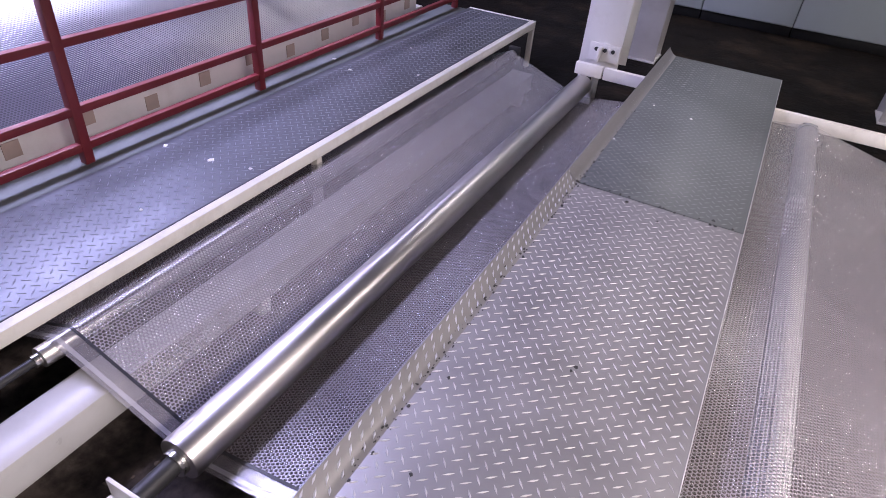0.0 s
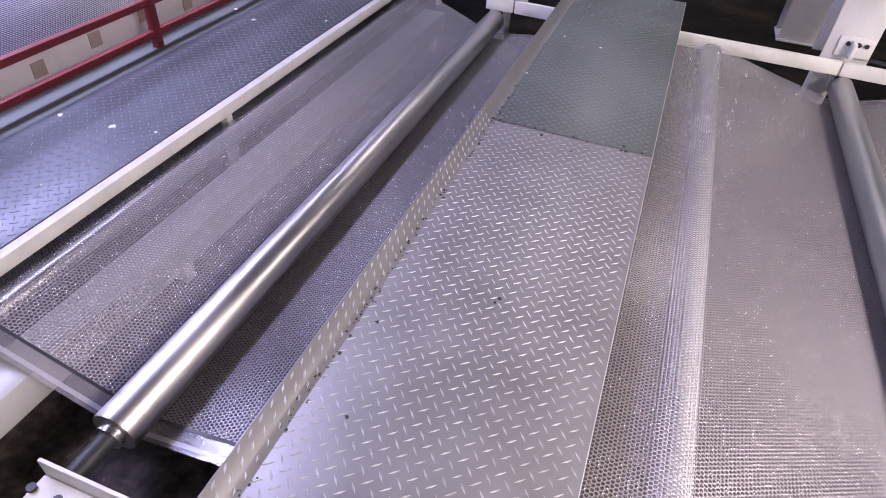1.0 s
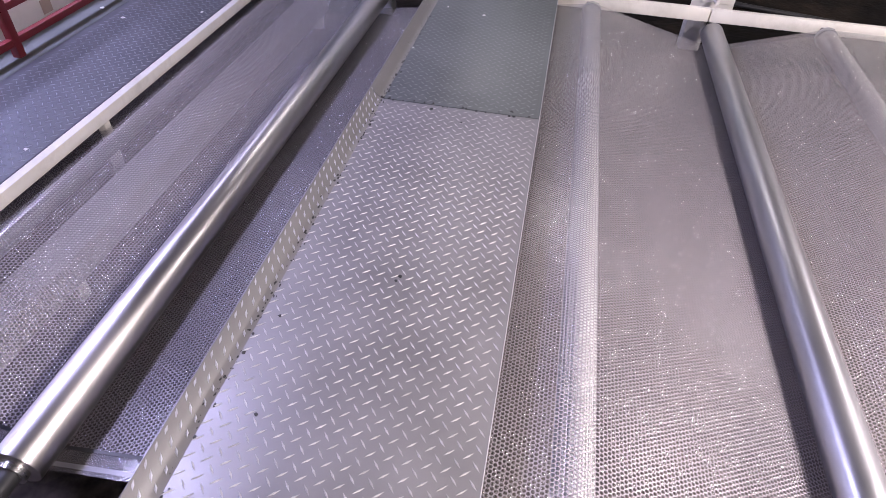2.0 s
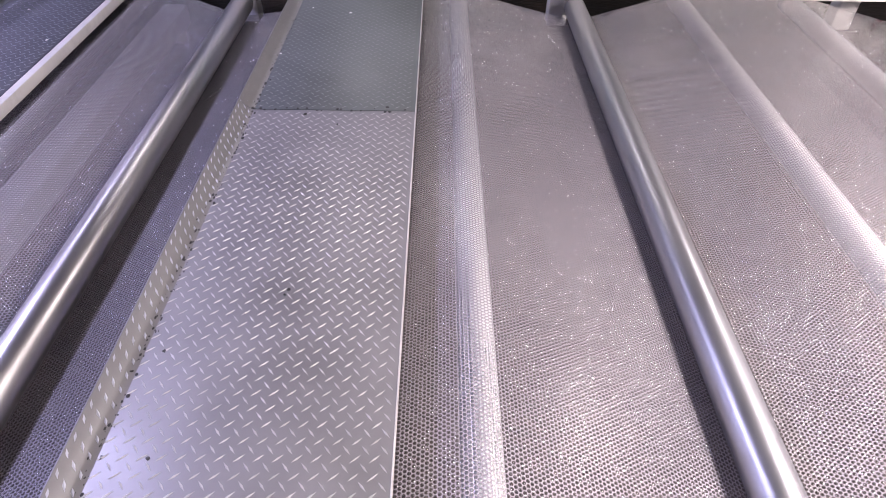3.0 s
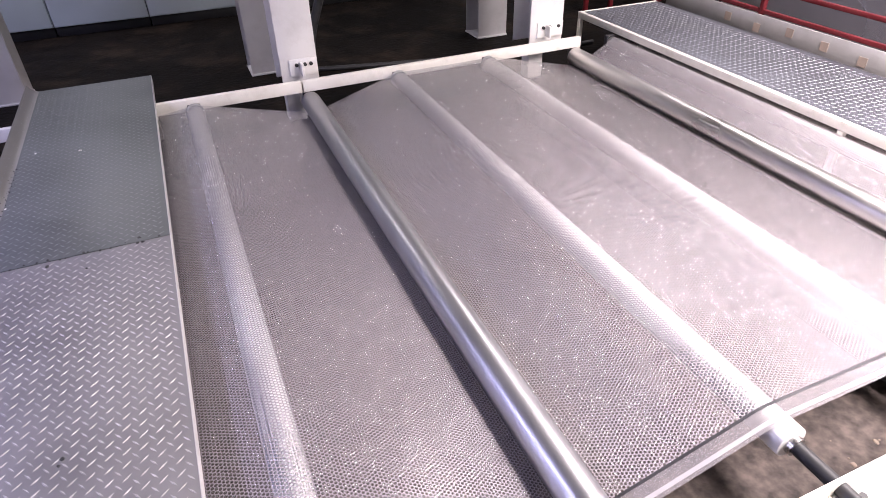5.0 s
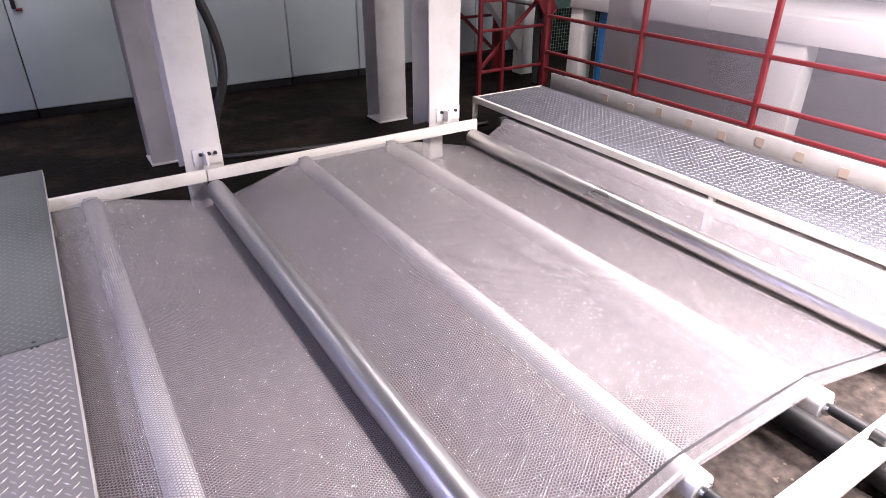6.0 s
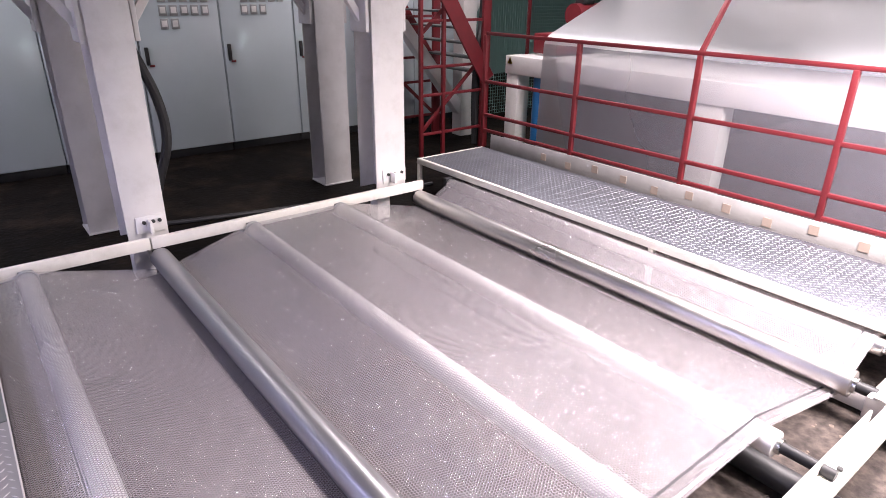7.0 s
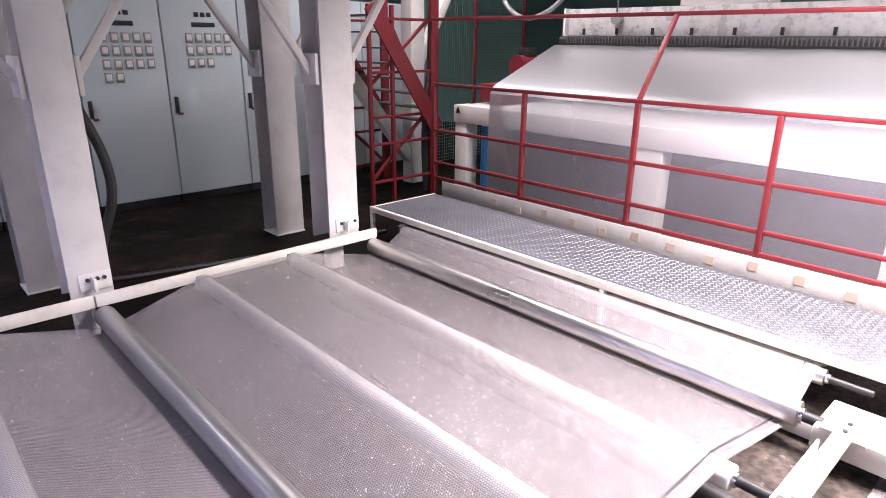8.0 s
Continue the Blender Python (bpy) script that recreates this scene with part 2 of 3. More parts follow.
for lx, ly, LZ, wide, ll, lw, lc in LAMPS:
    t = thing("ceiling_lamp", lx, ly, LZ, "unseen long white fluorescent lamp hung from the ceiling", "ceiling lamp", "hall ceiling lamps")
    part("housing", box(lx - wide / 2 - 0.05, lx + wide / 2 + 0.05, ly - ll / 2 - 0.05, ly + ll / 2 + 0.05, LZ + 0.026, LZ + 0.12), M_WHITE, t)
    for hy in (-1, 1):
        part("hanger", rod((lx, ly + hy * ll * 0.4, LZ + 0.12), (lx, ly + hy * ll * 0.4, 5.0), 0.008, 8), M_GREY, t)
    part("diffuser", box(lx - wide / 2, lx + wide / 2, ly - ll / 2, ly + ll / 2, LZ, LZ + 0.025), M_LAMP, t, "glowing white diffuser")

M_DAY = bpy.data.materials.new("daylit_glass")
M_DAY.use_nodes = True
M_DAY.node_tree.nodes["Principled BSDF"].inputs["Emission Color"].default_value = (0.75, 1.0, 0.92, 1)
M_DAY.node_tree.nodes["Principled BSDF"].inputs["Emission Strength"].default_value = 7.0
# added windows out of view, set low so the cabinets mirror pale panels
for k, (xa, xb) in enumerate(((5.25, 6.85), (7.85, 10.1))):
    w = tagged(new("window_%d" % (k + 1)), "unseen low bright window placed for cabinet reflections", "window", kind="structure")
    part("window_frame", box(xa - 0.06, xb + 0.06, -7.8, -7.76, 0.02, 1.08), M_WHITE, w)
    part("pane", box(xa, xb, -7.759, -7.75, 0.08, 1.02, 0), M_DAY, w)

# ---- the web of bubble film and its rollers ----
Y0, Y1 = -1.82, 1.70          # roller ends
F0, F1 = -1.705, 1.60          # the bubbled width of the film
EDGE = 0.075                  # clear margin
# x, z, radius, +1 where the film runs over the roller and -1 where it runs under it
ROLLS = [(-1.71, 0.272, 0.034, 1), (-1.17, 0.186, 0.068, -1), (0.248, 0.24, 0.057, 1), (1.018, 0.186, 0.068, -1),
         (1.685, 0.24, 0.057, 1), (2.42, 0.24, 0.057, 1), (3.215, 0.186, 0.068, -1), (3.57, 0.25, 0.045, 1)]


def tangent(a, b):
    (x0, z0, r0, s0), (x1, z1, r1, s1) = a, b
    d = Vector((x1 - x0, z1 - z0))
    base, ln = math.atan2(d.y, d.x), d.length
    # the line's upward normal n, with n.c0 + s0 r0 = n.c1 + s1 r1
    k = (s0 * r0 - s1 * r1) / ln
    ang = base + math.pi / 2 - math.asin(max(-1, min(1, k)))
    n = Vector((math.cos(ang), math.sin(ang)))
    return Vector((x0, z0)) + n * s0 * r0, Vector((x1, z1)) + n * s1 * r1


def film_path():
    # the stiff film rides over the raised rollers in a wide, soft bend
    soft = {2: 0.22, 4: 0.22, 5: 0.22}
    film = []
    for i, (x, z, r, s) in enumerate(ROLLS):
        rf = soft.get(i, r + 0.003)
        film.append((x, z + r + 0.003 - rf if i in soft else z, rf, s))
    pts = [Vector((-2.35, 0.05))]
    firsts = tangent((-2.35, 0.05, 0.0, 1), film[0])
    ends = [(None, firsts[1])]
    for a, b in zip(film, film[1:]):
        p, q = tangent(a, b)
        ends[-1] = (ends[-1][1], p)
        ends.append((None, q))
    p, q = tangent(film[-1], (4.35, 0.05, 0.0, 1))
    ends[-1] = (ends[-1][1], p)
    for (x, z, r, s), (p, q) in zip(film, ends):
        a0, a1 = math.atan2(p.y - z, p.x - x), math.atan2(q.y - z, q.x - x)
        d = (a1 - a0 + math.pi) % math.tau - math.pi
        for k in range(9):
            a = a0 + d * k / 8
            pts.append(Vector((x + r * math.cos(a), z + r * math.sin(a))))
    pts.append(Vector((4.35, 0.05)))
    return pts


def film_strip(name, y0, y1, material, ny, parent, label="", lift=0.0):
    raw, dense, s = film_path(), [], 0.0
    for a, b in zip(raw, raw[1:]):
        n = max(1, int((b - a).length / 0.06))
        dense += [a.lerp(b, k / n) for k in range(n)]
    dense.append(raw[-1])
    bm = bmesh.new()
    uv = bm.loops.layers.uv.new("UVMap")
    rows, arc = [], []
    for i, p in enumerate(dense):
        if i:
            s += (p - dense[i - 1]).length
        arc.append(s)
        row = []
        for j in range(ny + 1):
            y = y0 + (y1 - y0) * j / ny
            near = min(abs(p.x - x) for x, *_ in ROLLS)
            sag = 0.004 * max(0, min(1, near / 0.25 - 0.3)) * noise.noise(Vector((p.x * 1.6, y * 0.9, 3.1)))
            row.append(bm.verts.new((p.x, y, p.y + sag + lift)))
        rows.append(row)
    for i in range(len(rows) - 1):
        for j in range(ny):
            f = bm.faces.new((rows[i][j], rows[i + 1][j], rows[i + 1][j + 1], rows[i][j + 1]))
            for lp, (ii, jj) in zip(f.loops, ((i, j), (i + 1, j), (i + 1, j + 1), (i, j + 1))):
                lp[uv].uv = (arc[ii], y0 + (y1 - y0) * jj / ny)
    me = bpy.data.meshes.new(name)
    bm.to_mesh(me)
    bm.free()
    me.materials.append(material)
    me.shade_smooth()
    ob = new(name, me)
    ob.parent = parent
    ob.matrix_parent_inverse = parent.matrix_basis.inverted()
    return tagged(ob, label=label)


web = thing("bubble_wrap_web", 1.0, 0, 0.05, "translucent lavender-grey bubble wrap running over steel rollers", "bubble wrap")
film_strip("bubble_sheet", F0, F1, M_FILM, 40, web)
M_EDGE2 = film_material("folded_film", (0.62, 0.6, 0.63), 0.45, 0.0128, 0.14)
film_strip("clear_margin", F0 - 0.048, F0, M_EDGE, 2, web, "clear unbubbled film margin")
film_strip("folded_hem", F0 - 0.062, F0 - 0.048, M_EDGE2, 1, web, "milky folded film hem")
film_strip("clear_margin", F0 - EDGE, F0 - 0.062, M_EDGE, 1, web, "clear unbubbled film margin")
film_strip("clear_margin", F1, F1 + 0.06, M_EDGE, 2, web, "clear unbubbled film margin")

SEAL = mat("heat_seal", (0.03, 0.03, 0.035), 0.4, var=0.1)
film_strip("seal_line", F0 - 0.011, F0 - 0.001, SEAL, 1, web, "dark heat seal line", 0.002)

NAMES = ["polished steel guide roller above the film", "polished steel roller pressing the film down", "roller hidden under the raised film",
         "grey steel roller pressing the film down", "roller hidden under the raised film", "roller hidden under the raised film",
         "polished steel roller pressing the film down", "thin guide roller under clear film"]


def make_roller(i, x, z, r, label):
    t = thing("roller", x, 0, z - r, label, "roller", "film rollers")
    m = M_ROLLG if i == 3 else M_ROLL_WHITE if i in (2, 4, 5) else M_ROLL
    bm = bmesh.new()
    add_rod(bm, (x, Y0, z), (x, Y1, z), r, 48)
    bmesh.ops.bevel(bm, geom=[e for e in bm.edges if abs(e.verts[0].co.y - e.verts[1].co.y) < 1e-4], offset=0.004, segments=2, affect="EDGES", profile=0.5)
    part("barrel", bm, m, t)
    part("end_cap", rod((x, Y0 - 0.02, z), (x, Y0 - 0.001, z), r * 0.6), M_STEEL, t)
    part("shaft", rod((x, Y0 - 0.22, z), (x, Y1 + 0.06, z), r * 0.42), M_SHAFT, t, "dark steel shaft")
    if i in (2, 4, 5):
        part("end_sleeve", rod((x, Y1 - 0.036, z), (x, Y1 + 0.002, z), r + 0.005, 32), M_GREY, t, "dark grey end sleeve")
    part("bearing", box(x - 0.04, x + 0.04, Y1 + 0.008, Y1 + 0.05, z - 0.04, z + 0.05), M_SHAFT, t, "black bearing block")


for i, ((x, z, r, s), label) in enumerate(zip(ROLLS, NAMES)):
    make_roller(i, x, z, r, label)

# ---- machine frame ----
BY = 1.72
fr = thing("machine_frame", 1.0, BY, 0, "low cream steel machine frame carrying the rollers", "machine frame")
for a, b in ((-1.25, -1.06), (-1.05, 0.975), (0.985, 3.28)):
    part("rear_rail", box(a, b, BY, BY + 0.04, 0.245, 0.325), M_CREAM, fr)
for x in (-1.17, 1.0, 3.26):
    part("rail_bracket", box(x - 0.035, x + 0.035, BY + 0.041, BY + 0.1, 0.14, 0.3), M_CREAM, fr)
part("side_beam", box(-1.65, -1.495, -2.6, 1.6, 0.09, 0.215, 0.02), M_DIMMED_ENAMEL, fr, "greyish white beam")
part("side_beam", box(3.135, 3.47, -3.2, -1.90, 0.08, 0.2045, 0.012), M_CREAM, fr)
part("side_beam", box(3.29, 3.37, -1.899, 1.6, 0.02, 0.118, 0.012), M_WHITE, fr)
part("front_rail", box(-1.21, 3.30, -2.07, -1.99, 0.205, 0.225, 0.004), M_CREAM, fr)
part("rail_flange", box(-1.21, 2.9, -1.989, -1.978, 0.12, 0.285, 0.003), M_CREAM, fr)
part("gusset_plate", box(3.10, 3.30, -2.13, -2.071, 0.206, 0.223, 0.004), M_CREAM, fr)
part("gusset_plate", box(3.12, 3.30, -1.989, -1.93, 0.206, 0.223, 0.004), M_CREAM, fr)
for x in (-1.155, 1.0, 1.70, 2.46, 3.2):
    part("bolt", rod((x - 0.05, -2.03, 0.225), (x - 0.05, -2.03, 0.235), 0.012, 8), M_SHAFT, fr)
    part("bolt", rod((x + 0.03, -2.03, 0.225), (x + 0.03, -2.03, 0.235), 0.012, 8), M_SHAFT, fr)
for x, y in ((-1.57, -1.1), (-1.57, 1.5), (3.32, -2.0), (3.32, 1.5), (0.2, -2.0), (1.9, -2.0)):
    part("foot", box(x - 0.05, x + 0.05, y - 0.025, y + 0.025, 0, 0.089), M_CREAM, fr)


# ---- footbridge of tread plate ----
def add_tread(bm, cx, cy, ang, z, ln=0.026, w=0.007, h=0.0019, ux=Vector((1, 0, 0)), up=Vector((0, 0, 1)), origin=Vector((0, 0, 0))):
    uy = up.cross(ux)
    c, s = math.cos(ang), math.sin(ang)
    def at(a, b, k):
        return bm.verts.new(origin + ux * (cx + a * c - b * s) + uy * (cy + a * s + b * c) + up * (z + k))
    base = [at(ln / 2, 0, 0), at(0, w / 2, 0), at(-ln / 2, 0, 0), at(0, -w / 2, 0)]
    top = [at(ln * 0.36, 0, h * 0.7), at(0, w * 0.08, h), at(-ln * 0.36, 0, h * 0.7), at(0, -w * 0.08, h)]
    bm.faces.new(top)
    for k in range(4):
        bm.faces.new((base[k], base[(k + 1) % 4], top[(k + 1) % 4], top[k]))


def tread_field(x0, x1, y0, y1, z, pitch, h=0.0026, worn=False):
    bm = bmesh.new()
    ix, iy = int((x1 - x0) / pitch), int((y1 - y0) / pitch)
    for i in range(ix + 1):
        for j in range(iy + 1):
            # the bars are worn down towards the far end of the sheet
            hw = h * (1 if not worn else 0.3 + 0.7 * max(0, min(1, (y1 - y0 - j * pitch) / 0.9)))
            add_tread(bm, x0 + i * pitch, y0 + j * pitch, radians(40), z, pitch * 0.7, pitch * 0.13, hw)
            if x0 + (i + 0.5) * pitch < x1 and y0 + (j + 0.5) * pitch < y1:
                add_tread(bm, x0 + (i + 0.5) * pitch, y0 + (j + 0.5) * pitch, radians(-50), z, pitch * 0.7, pitch * 0.13, hw * 0.8)
    return bm


PZ, PL, PR = 0.37, -0.715, 0.022
bridge = thing("footbridge", -0.34, 0, 0, "galvanised tread plate footbridge with upturned edges over the film", "footbridge")
near_sheet = part("tread_sheet", box(PL, PR, -2.9, -0.003, PZ - 0.006, PZ, 0.001), M_TREAD, bridge)
part("tread_pattern", tread_field(PL + 0.05, PR - 0.012, -2.88, -0.02, PZ, 0.046, 0.0028, True), M_BAR, near_sheet, "raised tread bars", "stuff")
far_sheet = part("worn_sheet", box(PL, PR, 0.003, 2.2, PZ - 0.006, PZ, 0.001), M_SHEET, bridge, "worn smooth steel sheet tinted by a green reflection")
part("tread_pattern", tread_field(PL + 0.06, PR - 0.012, 0.03, 2.18, PZ, 0.046, 0.0009), M_BAR_FLAT, far_sheet, "flattened tread bars", "stuff")
lip = bmesh.new()
LIP = [(PL + 0.04, PZ - 0.0035), (PL + 0.026, PZ + 0.0008), (PL + 0.012, PZ + 0.008), (PL - 0.001, PZ + 0.021), (PL - 0.012, PZ + 0.035), (PL - 0.02, PZ + 0.05)]
for y0, y1 in ((-2.9, -0.003), (0.003, 2.2)):
    rows = [[lip.verts.new((x, y, z)) for y in (y0, y1)] for x, z in LIP]
    for ra, rb in zip(rows, rows[1:]):
        lip.faces.new((ra[0], ra[1], rb[1], rb[0]))
bmesh.ops.recalc_face_normals(lip, faces=list(lip.faces))
bmesh.ops.solidify(lip, geom=list(lip.faces), thickness=0.003)
lp = part("edge_flange", lip, M_TREAD, bridge, "upturned edge with raised tread bars")
tb = bmesh.new()
ux = Vector((0, 1, 0))
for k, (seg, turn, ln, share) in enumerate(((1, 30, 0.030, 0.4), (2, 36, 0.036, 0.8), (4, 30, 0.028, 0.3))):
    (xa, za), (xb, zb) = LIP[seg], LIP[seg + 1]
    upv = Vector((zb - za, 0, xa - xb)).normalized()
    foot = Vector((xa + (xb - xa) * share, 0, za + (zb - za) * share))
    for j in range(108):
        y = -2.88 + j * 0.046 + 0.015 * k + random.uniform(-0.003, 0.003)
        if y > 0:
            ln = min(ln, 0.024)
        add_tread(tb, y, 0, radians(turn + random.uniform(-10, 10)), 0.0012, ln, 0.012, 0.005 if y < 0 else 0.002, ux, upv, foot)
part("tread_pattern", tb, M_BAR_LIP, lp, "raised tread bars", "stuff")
part("edge_strip", box(PR, PR + 0.0025, -2.9, 2.2, PZ - 0.05, PZ + 0.001, 0.0005), M_STRIP, bridge, "bright bare steel edge strip")
for y in (-2.3, 1.95):
    for x in (PL + 0.05, PR - 0.05):
        part("leg", box(x - 0.03, x + 0.03, y - 0.03, y + 0.03, 0, PZ - 0.0065), M_CREAM, bridge)


# ---- side walkways and railings ----
def walkway(x_in, x_out, y_end, label):
    lo, hi = min(x_in, x_out), max(x_in, x_out)
    s = 1 if x_out > x_in else -1
    t = thing("walkway", (lo + hi) / 2, 0, 0, label, "walkway", "side walkways")
    d = part("deck", box(lo + (0.03 if s > 0 else 0), hi - (0.03 if s < 0 else 0), -3.2, y_end - 0.03, 0.335, 0.356, 0.001), M_TREAD_SIDE, t)
    part("tread_pattern", tread_field(lo + 0.05, hi - 0.05, -3.1, y_end - 0.06, 0.356, 0.046), M_BAR_SIDE, d, "raised tread bars", "stuff")
    part("edge_beam", box(x_in - 0.02, x_in + 0.02, -3.2, y_end, 0.305, 0.36), M_CREAM, t)
    part("end_beam", box(lo + (0.021 if s > 0 else 0), hi - (0.021 if s < 0 else 0), y_end - 0.03, y_end, 0.305, 0.358), M_CREAM, t)
    for y in (-3.0, -0.4, y_end - 0.02):
        for x in (x_in, x_out - s * 0.05):
            part("leg", box(x - 0.019, x + 0.019, y - 0.019, y + 0.019, 0, 0.304), M_CREAM, t)
    # white toe board with brown tape marks behind the deck
    tx = x_out + s * (0.405 if s > 0 else 0.27)
    za, zb = (0.2, 0.38) if s > 0 else (0.36, 0.51)
    # right board gets the greyer enamel, as it is only half lit
    part("toe_board", box(tx - 0.006, tx + 0.006, -3.2, y_end + 0.3 if s > 0 else 1.9, za, zb), M_DIMMED_ENAMEL if s > 0 else M_WHITE, t, "white toe board")
    for y in (-2.9, -0.5, 1.7):
        part("board_bracket", box(tx + s * 0.011 - 0.004, tx + s * 0.011 + 0.004, y, y + 0.04, 0, zb - 0.02), M_WHITE, t)
    if s < 0:
        part("gutter", box(tx + 0.002, x_out - 0.008, -3.2, y_end, 0.30, 0.335, 0), M_SHEET, t)
    for k in range(14):
        y = -2.6 + k * 0.335
        zm = (za + zb) / 2 + 0.02 * (k % 3) - 0.02
        part("tape_mark", box(tx - s * 0.009 - 0.002, tx - s * 0.009 + 0.002, y - 0.035, y + 0.035, zm - 0.035, zm + 0.035, 0), M_BROWN, t, "brown tape mark")


walkway(3.635, 4.47, 2.28, "bright tread plate walkway with cream steel edge")
walkway(-1.81, -2.37, 2.33, "bluish tread plate walkway with cream steel edge")


def railing(x, posts, lean, heights, label):
    t = thing("railing", x, 0, 0.3, label, "railing", "red railings")
    ya, yb = posts[0], posts[-1]
    for z in heights:
        part("rail", box(x - 0.017, x + 0.017, ya, yb, z - 0.017, z + 0.017), M_RED, t)
    for y in posts:
        part("post", box(x - 0.021, x + 0.021, y - 0.021, y + 0.021, 0.0, heights[-1] - 0.015), M_RED, t)
    for y in posts[1:-1:2]:
        part("stay", bar((x, y, heights[-1]), (x + lean, y, 2.15), 0.035, 0.035), M_RED, t)
    part("upper_rail", box(x + lean - 0.017, x + lean + 0.017, ya, yb + 0.6, 2.14, 2.175), M_RED, t)


railing(4.908, [-3.3, -2.1, -0.92, 0.21, 1.44, 2.755], 0.48, (0.40, 0.575, 0.945, 1.455), "red painted square tube guard railing beside walkway")
railing(-2.5, [-3.3, -2.15, -1.05, 0.0, 1.18, 2.3], -0.48, (0.41, 0.565, 0.83, 1.34), "red painted square tube guard railing beside walkway")


# ---- columns ----
def column(x0, x1, y, depth, label, bracket, paint):
    t = thing("column", (x0 + x1) / 2, y + depth / 2, 0, label, "column", "white steel columns")
    w = x1 - x0
    bm = bmesh.new()
    zb = 0.25 if bracket else 0.0
    add_box(bm, x0, x1, y, y + 0.012, zb, 5.0, 0.002)
    add_box(bm, x0, x1, y + depth - 0.012, y + depth, zb, 5.0, 0.002)
    add_box(bm, (x0 + x1) / 2 - 0.006, (x0 + x1) / 2 + 0.006, y + 0.012, y + depth - 0.012, zb, 5.0, 0)
    part("shaft", bm, paint, t)
    if not bracket:
        part("base_plate", box(x0 - 0.008, x1 + 0.008, y - 0.012, y + depth + 0.012, 0, 0.015), paint, t)
    if bracket:
        b = part("clamp_plate", box(x0 + 0.06, x1 - 0.005, y - 0.016, y - 0.001, 0.33, 0.45), paint, t)
        for bx in (x0 + 0.11, x0 + 0.17, x1 - 0.05):
            part("bolt", rod((bx, y - 0.03, 0.41), (bx, y - 0.016, 0.41), 0.013, 8), M_SHAFT, b, "dark hexagon bolt")
        part("stiffener", box(x0 + 0.13, x0 + 0.15, y - 0.09, y - 0.016, 0.34, 0.43), paint, t)
        part("foot_block", box(x0 + 0.01, x0 + 0.14, y + 0.012, y + 0.13, 0.0, 0.249), paint, t)
    for s in (-1, 1):
        xa = x0 - 0.01 if s < 0 else x1 + 0.01
        part("brace", bar((xa, y + depth / 2, 1.66), (xa + s * 0.75, y + depth / 2, 2.75), 0.055, 0.055), paint, t)
        part("gusset", box(min(xa, xa + s * 0.03), max(xa, xa + s * 0.03), y + 0.02, y + depth - 0.02, 1.58, 1.82), paint, t)
    return t


CY = 1.84
for x0, x1 in ((-1.265, -0.99), (0.868, 1.13), (2.865, 3.165)):
    column(x0, x1, CY, 0.28, "white painted steel column bolted to the machine frame", True, M_WHITE)
# weak light at the rear columns is put into their greyer colour
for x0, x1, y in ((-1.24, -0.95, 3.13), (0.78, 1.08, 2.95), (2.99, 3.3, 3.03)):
    column(x0, x1, y, 0.28, "steel column with diagonal braces, its white greyed for dim light", False, M_DIMMED_ENAMEL)
for y in (CY + 0.14, 3.24):
    t = thing("roof_beam", 1.0, y, 2.75, "white painted overhead steel beam across the columns", "beam")
    part("flange", box(-2.2, 4.4, y - 0.12, y + 0.12, 2.76, 2.785), M_WHITE, t)
    part("web_plate", box(-2.2, 4.4, y - 0.01, y + 0.01, 2.786, 3.0), M_WHITE, t)


# ---- control cabinets ----
def cabinet(x0, x1, buttons):
    y = 5.02
    t = thing("control_cabinet", (x0 + x1) / 2, y + 0.3, 0, "pale grey-green steel control cabinet with door handle", "control cabinet", "row of control cabinets")
    part("body", box(x0, x1, y + 0.022, y + 0.6, 0.1, 2.42), M_CAB, t)
    part("plinth", box(x0 + 0.005, x1 - 0.005, y + 0.05, y + 0.58, 0, 0.0995), M_BLACK, t, "black recessed plinth")
    d = part("door", box(x0 + 0.006, x1 - 0.006, y, y + 0.02, 0.11, 2.41, 0.005), M_CAB, t)
    part("handle", box(x0 + 0.045, x0 + 0.085, y - 0.03, y - 0.001, 1.08, 1.27, 0.008), M_BLACK, d, "black swing handle")
    part("handle_grip", box(x0 + 0.075, x0 + 0.13, y - 0.02, y - 0.001, 1.06, 1.085, 0.006), M_RED, d, "small red lock tab")
    if buttons:
        cx = x0 + 0.485
        part("name_plate", box(cx - 0.14, cx + 0.14, y - 0.006, y - 0.001, 2.045, 2.095, 0.001), M_BLACK, d, "black name plate")
        for k in range(3):
            part("logo_bar", box(cx - 0.1 + k * 0.075, cx - 0.045 + k * 0.075, y - 0.004, y - 0.001, 2.155, 2.205, 0.001), M_BLACK, d)
        for r, n in enumerate(buttons):
            for c in range(n):
                bx, bz = cx - 0.185 + c * 0.115, 1.925 - r * 0.14
                sw = part("switch", box(bx - 0.042, bx + 0.042, y - 0.012, y - 0.001, bz - 0.055, bz + 0.055, 0.004), M_GREY, d, "grey switch plate")
                part("switch_window", box(bx - 0.028, bx + 0.028, y - 0.015, y - 0.0122, bz - 0.03, bz + 0.035, 0.001), M_WHITE, sw)


for k in range(10):
    x0 = -2.72 + k * 0.92
    cabinet(x0, x0 + 0.915, {5: [5, 5, 5, 2], 6: [5, 5, 3]}.get(k))

hose = bmesh.new()
add_tube(hose, smooth_points([(1.13, 2.2, 2.4), (1.15, 2.25, 1.75), (1.18, 2.3, 1.56), (1.31, 2.3, 1.16), (1.33, 2.3, 0.83), (1.22, 2.35, 0.45), (1.15, 2.4, 0.02)]), 0.035)
tagged(new("cable_hose", finish("cable_hose", hose, M_SHAFT)), "dark grey corrugated cable hose hanging beside column", "hose")


